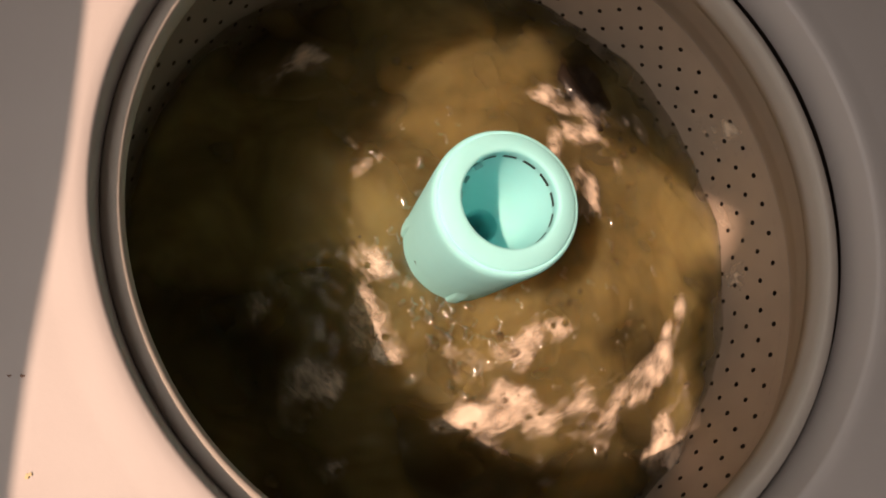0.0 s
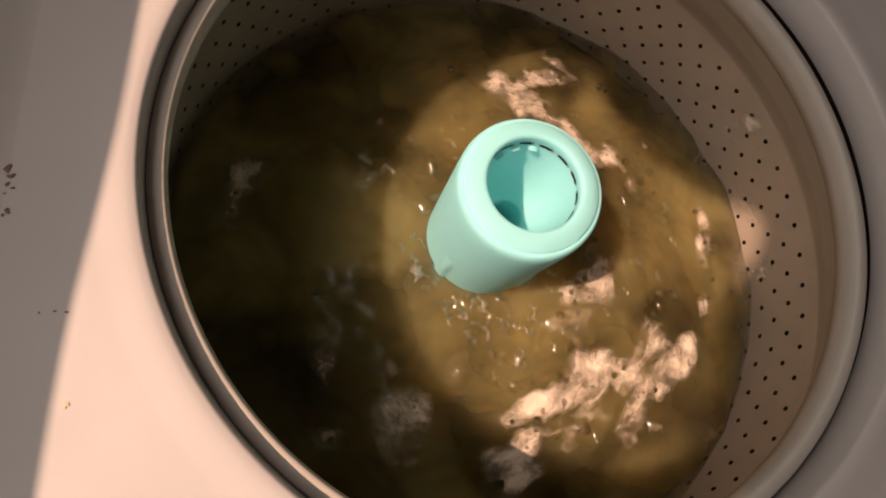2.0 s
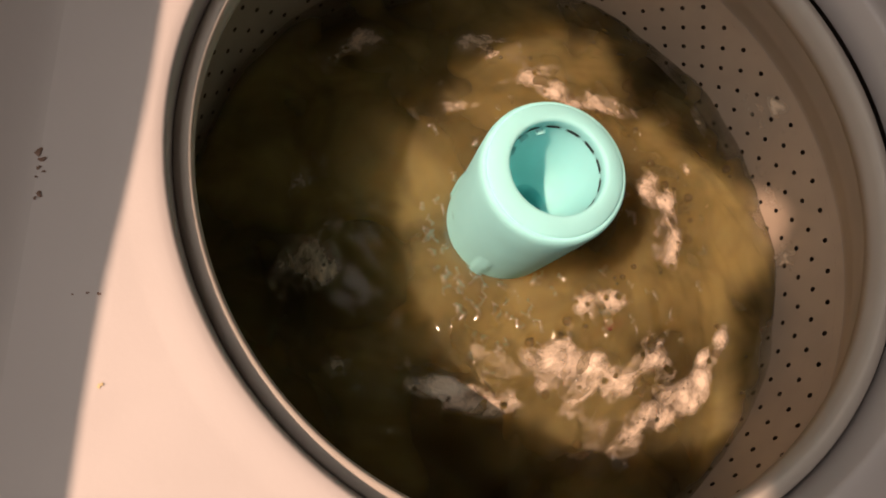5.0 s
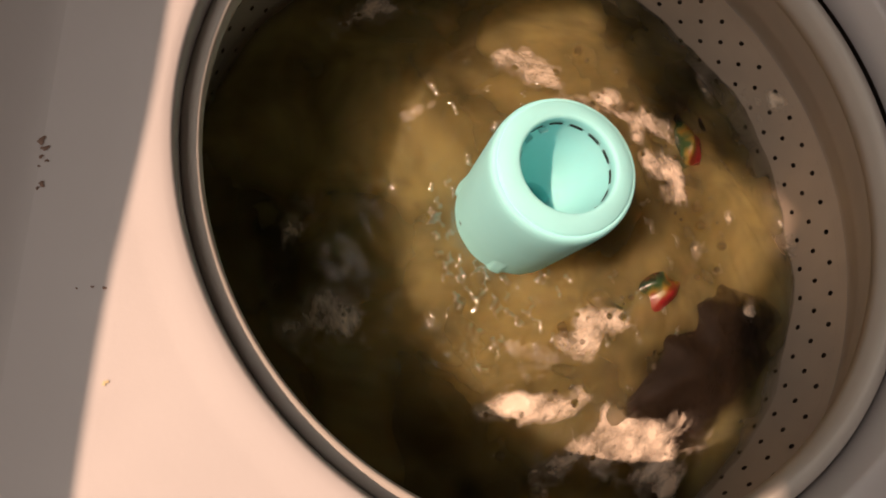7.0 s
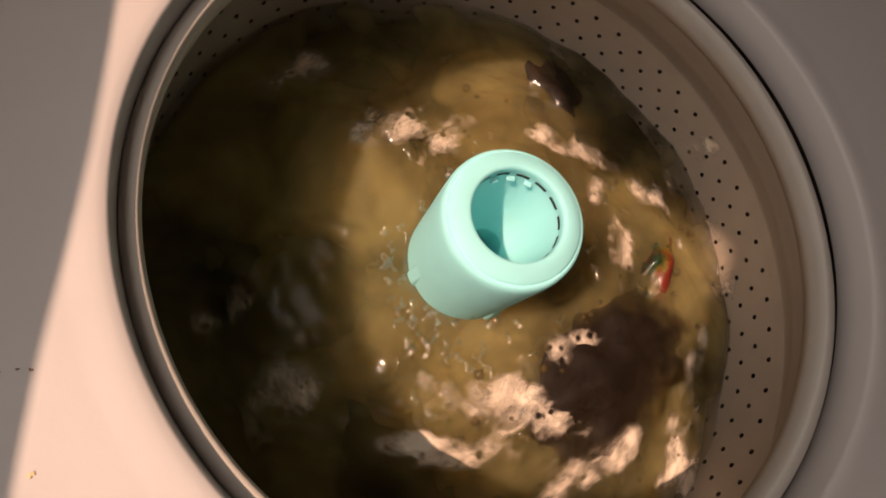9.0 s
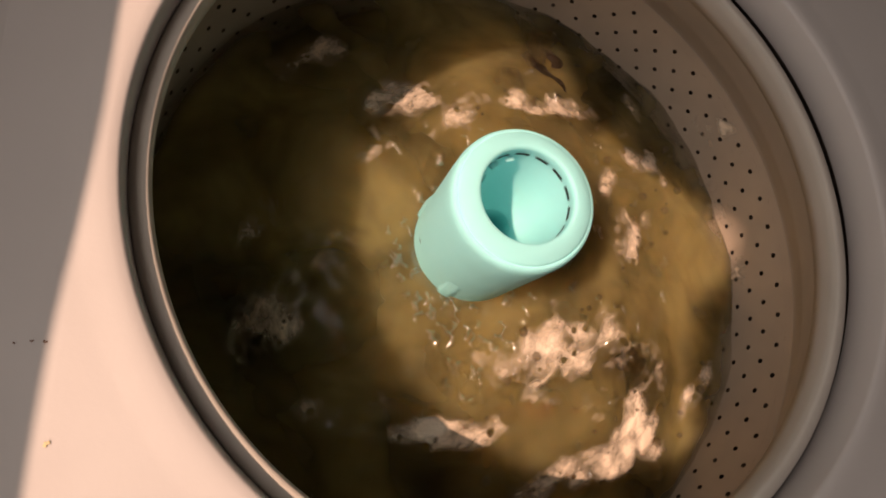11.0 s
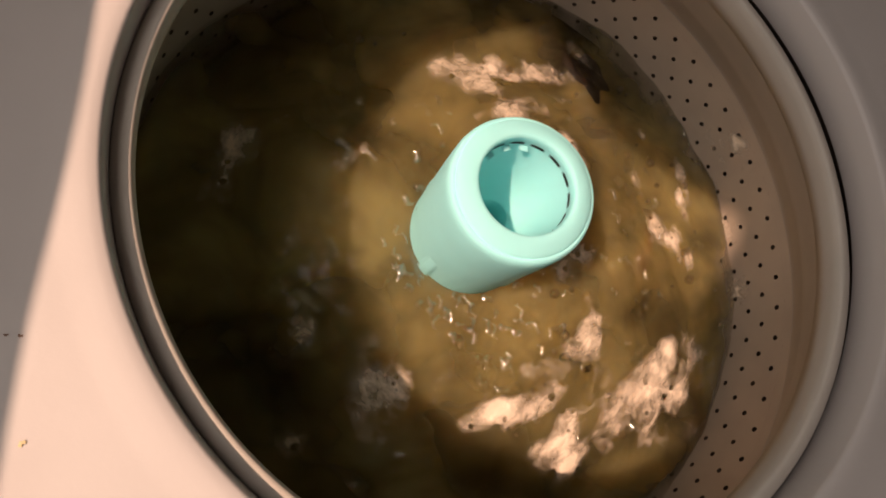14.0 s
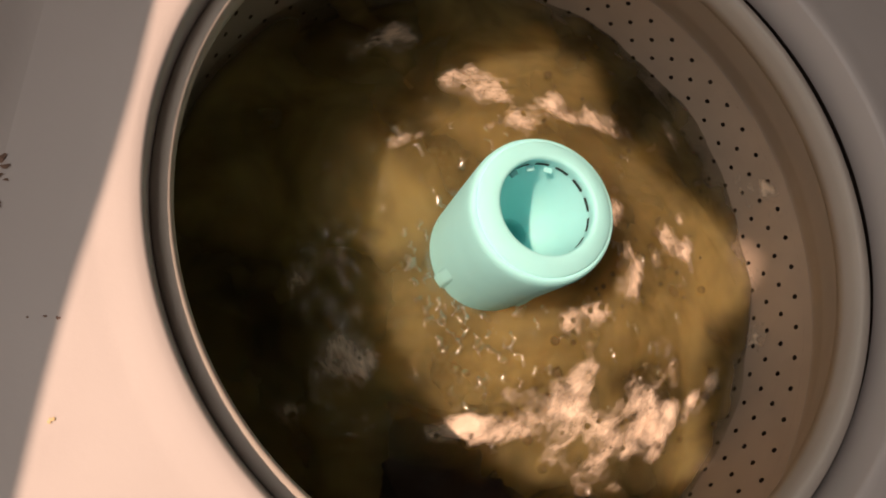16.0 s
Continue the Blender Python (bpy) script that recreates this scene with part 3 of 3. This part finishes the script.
def fade_hems(m):
    """Alpha fades the hems raggedly in place of murky water; adds a wet gloss."""
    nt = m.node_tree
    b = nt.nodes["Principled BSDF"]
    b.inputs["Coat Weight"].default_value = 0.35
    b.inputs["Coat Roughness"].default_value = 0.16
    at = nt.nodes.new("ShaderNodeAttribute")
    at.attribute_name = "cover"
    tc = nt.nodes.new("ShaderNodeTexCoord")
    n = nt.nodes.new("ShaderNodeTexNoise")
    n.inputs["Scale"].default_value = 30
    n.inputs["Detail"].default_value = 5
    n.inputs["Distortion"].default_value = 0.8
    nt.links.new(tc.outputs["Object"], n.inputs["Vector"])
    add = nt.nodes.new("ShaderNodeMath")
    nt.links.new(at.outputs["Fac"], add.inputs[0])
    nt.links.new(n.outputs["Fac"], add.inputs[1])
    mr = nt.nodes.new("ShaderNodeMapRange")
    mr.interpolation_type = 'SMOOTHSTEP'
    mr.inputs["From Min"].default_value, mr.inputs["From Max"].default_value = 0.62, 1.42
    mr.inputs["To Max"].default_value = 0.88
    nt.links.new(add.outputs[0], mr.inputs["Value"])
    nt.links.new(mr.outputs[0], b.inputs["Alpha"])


fade_hems(DARK_CLOTH)
fade_hems(CLOTH)


def cloth(seed, length, width, mat, label):
    bm = bmesh.new()
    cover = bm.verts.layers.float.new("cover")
    n, m = 48, 32
    tops = []
    for i in range(n):
        line = []
        for j in range(m):
            u, v = 2 * i / (n - 1) - 1, 2 * j / (m - 1) - 1
            x = u * length * (1 + 0.1 * math.sin(3 * v + seed))
            y = v * width * (1 + 0.15 * math.sin(2 * u + seed))
            fold = abs(noise.noise((x * 26 + 12 * y, y * 34, seed + 5)))
            z = 0.016 * (1 - u * u) * (1 - v * v) - 0.011 * (u * u + v * v) + 0.0018 * math.sin(9 * v + 2 * u + seed) + 0.005 * noise.noise((x * 35, y * 35, seed)) - 0.009 * fold
            vtx = bm.verts.new((x, y, z))
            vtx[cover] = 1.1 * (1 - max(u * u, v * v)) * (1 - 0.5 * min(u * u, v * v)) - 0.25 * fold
            line.append(vtx)
        tops.append(line)
    faces = []
    for i in range(n - 1):
        for j in range(m - 1):
            faces.append(bm.faces.new((tops[i][j], tops[i + 1][j], tops[i + 1][j + 1], tops[i][j + 1])))
    bmesh.ops.solidify(bm, geom=faces, thickness=0.0012)
    return tagged(link("wet_cloth", bm, mat), label, "cloth", "washing in the tub")


STRIPED = "wet red cloth with rainbow stripes half sunk in the brown water"
DARKISH = "wet dark brown garment with folds half sunk in the brown water"
garments = [cloth(1.0, 0.034, 0.026, CLOTH, STRIPED), cloth(4.0, 0.050, 0.030, CLOTH, STRIPED),
            cloth(2.3, 0.112, 0.068, DARK_CLOTH, DARKISH), cloth(6.1, 0.085, 0.044, DARK_CLOTH, DARKISH)]
# time, radius, bearing, depth of each garment in the swirl
DRIFT = (
    ((0, 0.15, -60, -0.03), (0.4, 0.163, -66, -0.003), (0.6, 0.163, -72, -0.004), (1.1, 0.14, -120, -0.035), (2.3, 0.10, -210, -0.02), (2.8, 0.095, -232, -0.003), (3.5, 0.094, -237, -0.002), (4.1, 0.092, -218, -0.002), (4.8, 0.12, -270, -0.03), (6.5, 0.17, -325, -0.02), (7.0, 0.19, -336, -0.002), (7.3, 0.18, -320, -0.02), (8.1, 0.15, -280, -0.006), (8.5, 0.139, -274, -0.003), (8.9, 0.13, -250, -0.03), (14.4, 0.10, -200, -0.03), (15.0, 0.088, -192, -0.003), (15.4, 0.09, -180, -0.03), (16, 0.1, -160, -0.035)),
    ((0, 0.13, -50, -0.035), (6.3, 0.14, -30, -0.03), (6.8, 0.143, -25, -0.005), (7.2, 0.14, -28, -0.005), (7.75, 0.135, -15, -0.004), (8.0, 0.150, 8, 0.000), (8.2, 0.112, -34, -0.001), (8.5, 0.14, -25, -0.012), (9.0, 0.200, 0, -0.005), (9.4, 0.19, -20, -0.03), (11.3, 0.14, -80, -0.02), (11.7, 0.13, -95, -0.004), (12.1, 0.14, -70, -0.03), (13.1, 0.17, 0, -0.02), (13.5, 0.177, 7, -0.003), (13.9, 0.18, 0, -0.02), (14.5, 0.188, 11, -0.002), (14.9, 0.18, 20, -0.03), (16, 0.16, 40, -0.035)),
    ((0, 0.18, -70, -0.02), (0.5, 0.17, -75, -0.004), (0.9, 0.16, -84, -0.003), (1.3, 0.15, -90, -0.035), (5.9, 0.17, -60, -0.03), (6.4, 0.18, -42, 0.009), (6.7, 0.19, -46, 0.008), (7.1, 0.20, -36, 0.004), (7.6, 0.19, -40, -0.004), (8.0, 0.165, -28, 0.004), (8.5, 0.155, -24, 0.002), (8.9, 0.150, -36, 0.006), (9.2, 0.150, -46, 0.006), (9.6, 0.15, -60, -0.03), (11.1, 0.16, -30, -0.02), (11.5, 0.170, -36, 0.003), (12.0, 0.180, -46, 0.005), (12.5, 0.165, -30, -0.002), (12.9, 0.16, -40, -0.03), (15.0, 0.13, -70, -0.02), (15.5, 0.190, -84, 0.002), (16, 0.20, -98, 0.0)),
    # this dark piece is put where the far right water stays dark
    ((0, 0.205, 46, -0.001), (0.8, 0.215, 58, -0.003), (1.4, 0.2, 70, -0.035), (2.2, 0.2, 45, -0.035), (2.7, 0.215, 50, -0.002), (3.5, 0.215, 42, 0.000), (4.2, 0.205, 46, 0.000), (5.0, 0.19, 60, -0.035), (6.2, 0.20, 40, -0.025), (6.6, 0.205, 30, -0.003), (7.4, 0.19, 22, -0.003), (8.2, 0.20, 62, -0.008), (9.0, 0.215, 58, -0.002), (11.0, 0.205, 60, -0.005), (12.0, 0.215, 52, -0.001), (12.6, 0.205, 55, 0.002), (13.3, 0.205, 50, -0.001), (14.1, 0.21, 50, -0.002), (14.8, 0.20, 60, -0.015), (15.4, 0.2, 75, -0.035), (16, 0.2, 75, -0.035)),
)

# ---- motion ----
STROKE = 0.461
# time, height of the water's middle, tilt of its surface as it sloshes (near side up where negative)
SLOSH = ((0, -.183, 0.0), (1, -.186, -3.5), (2, -.192, -3.5), (3, -.185, -4.0), (4.1, -.198, -3.0), (5.5, -.180, -2.0), (7, -.166, -1.0), (9, -.172, -0.5),
         (11, -.178, -1.0), (12.5, -.182, -2.0), (13.5, -.178, -0.5), (14.5, -.176, 0.0), (16.0, -.176, 1.5))
# time and turn of the basket, which rocks a little on its bearing
ROCK = ((0, 1.78), (0.5, 3.46), (1, 1.57), (1.5, 3.24), (2, 4.29), (2.5, 5.40), (3, 5.35), (3.5, 6.93), (4, 4.31), (6.5, 4.22), (7, 6.04), (7.5, 6.72), (8, 6.21), (8.5, 7.76), (9, 5.43), (11.5, 5.40), (12, 2.99), (12.5, 1.12), (13, 2.03), (13.5, 0.63), (14, 0.04), (14.5, -1.17), (15, 1.16), (15.5, -0.54), (16, -2.50))
# time, radius and bearing of the four large rafts of foam as the swirl carries them
SWIRL = (
    ((0, 0.150, -77), (0.5, 0.192, -33), (1, 0.132, -33), (1.5, 0.134, -38), (2, 0.157, -52), (2.5, 0.173, -56), (3, 0.144, -66), (3.5, 0.154, -64), (4, 0.153, -55), (6.5, 0.152, -80), (7, 0.201, -65), (7.5, 0.211, -50), (8, 0.157, -70), (8.5, 0.081, -91), (9, 0.132, -74), (11.5, 0.116, -52), (12, 0.136, -44), (12.5, 0.140, -65), (13, 0.110, -85), (13.5, 0.203, -48), (14, 0.218, -42), (14.5, 0.191, -43), (15, 0.154, -68), (15.5, 0.157, -44), (16, 0.160, -62)),
    ((0, 0.176, 31), (0.5, 0.245, 1), (1, 0.198, -5), (2, 0.161, 26), (3, 0.159, 0), (3.5, 0.221, 13), (4, 0.155, -9), (6.5, 0.183, 17), (7, 0.157, 9), (7.5, 0.245, 2), (8, 0.192, 31), (8.5, 0.181, 23), (9, 0.220, 13), (11.5, 0.216, 20), (12, 0.184, -10), (12.5, 0.192, 3), (13, 0.214, -2), (13.5, 0.194, 5), (14, 0.207, -6), (14.5, 0.186, -15), (15, 0.170, -15), (15.5, 0.185, 10), (16, 0.200, -1)),
    ((0, 0.089, -149), (0.5, 0.113, -144), (1, 0.127, -224), (2, 0.135, -294), (2.5, 0.147, -265), (3, 0.088, -283), (3.5, 0.127, -256), (4, 0.165, -269), (6.5, 0.157, -281), (7, 0.119, -285), (8, 0.175, -273), (8.5, 0.146, -274), (9, 0.117, -248), (11.5, 0.132, -256), (12, 0.155, -262), (12.5, 0.127, -256), (13, 0.144, -271), (13.5, 0.135, -267), (14, 0.128, -278), (14.5, 0.170, -273), (15, 0.158, -273), (15.5, 0.126, -253), (16, 0.135, -271)),
    ((0, 0.245, -41), (0.5, 0.147, -61), (1, 0.109, -98), (1.5, 0.167, -71), (2, 0.173, -77), (3, 0.195, -43), (3.5, 0.205, -47), (4, 0.165, -78), (6.5, 0.245, -46), (7, 0.223, -55), (8, 0.245, -45), (8.5, 0.245, -39), (9, 0.245, -40), (11.5, 0.191, -44), (12, 0.235, -47), (12.5, 0.226, -47), (13, 0.232, -49), (13.5, 0.101, -64), (14, 0.173, -61), (14.5, 0.178, -68), (15, 0.227, -47), (15.5, 0.212, -52), (16, 0.190, -36)),
)
LEADING = (0, 4, 6, 1)


def swing(t, lag=0.0):
    return math.cos(2 * math.pi * (t - 12.46 - lag) / STROKE)


def motions():
    steps = [k * STROKE / 6 for k in range(int(16 / (STROKE / 6)) + 1)] + [16.0]
    walk(agitator, [(t, pose(0, 0, 0, 0, 0, 30 * swing(t))) for t in steps])
    slow = [k * 0.1 for k in range(161)]

    def slosh(t):
        """Height of the water's middle and the tilt of its surface."""
        for (t0, z0, k0), (t1, z1, k1) in zip(SLOSH, SLOSH[1:]):
            if t <= t1:
                break
        u = min(1.0, (t - t0) / (t1 - t0))
        u = u * u * (3 - 2 * u)
        return z0 + (z1 - z0) * u + 0.005 + 0.0012 * swing(t, 0.2), k0 + (k1 - k0) * u + 0.5 * math.sin(2.1 * t)

    def float_pose(t, k):
        turn = 13 * math.sin(0.55 * t + 0.4) + 3 * swing(t, 0.1)
        dx = dy = 0.0
        if k:
            turn += 11 * math.sin((0.9 + 0.17 * (k % 5)) * t + 1.7 * k) + 5 * swing(t, 0.1 + 0.02 * (k % 4))
            dx = 0.013 * math.sin((2.3 + 0.31 * (k % 4)) * t + 2.1 * k)
            dy = 0.013 * math.sin((2.9 + 0.23 * (k % 3)) * t + 0.7 * k)
        z, tilt = slosh(t)
        return pose(0, 0, z, tilt, 0.5 * math.cos(2.1 * t)) @ pose(dx, dy, 0, 0, 0, turn)

    def raft_pose(t, r, a, home_r, home_a):
        """A raft built at one place of the swirl, carried to another."""
        z, tilt = slosh(t)
        c, s = math.cos(radians(home_a)), math.sin(radians(home_a))
        return pose(0, 0, z + mound(r) - mound(home_r), tilt) @ pose(0, 0, 0, 0, 0, a - home_a) @ pose((r - home_r) * c, (r - home_r) * s, 0)

    for k, f in enumerate([water] + foams):
        if k - 1 not in LEADING:
            walk(f, [(t, float_pose(t, k)) for t in slow])
    for k, rows in zip(LEADING, SWIRL):
        walk(foams[k], [(t, raft_pose(t, r, a, RAFTS[k][0], RAFTS[k][1])) for t, r, a in rows])
    for g, rows, lift in zip(garments, DRIFT, (-0.001, -0.001, -0.008, -0.008)):
        placed = []
        for t, r, a, d in rows:
            z, tilt = slosh(t)
            x, y = r * math.cos(radians(a)), r * math.sin(radians(a))
            placed.append((t, pose(x, y, z + mound(r) + y * math.sin(radians(tilt)) + lift + d, 0, 0, a + 70)))
        walk(g, placed)
    walk(basket, [(t, pose(0, 0, 0, -0.63, 1.78, 0) @ pose(0, 0, 0, 0, 0, turn)) for t, turn in ROCK])


motions()
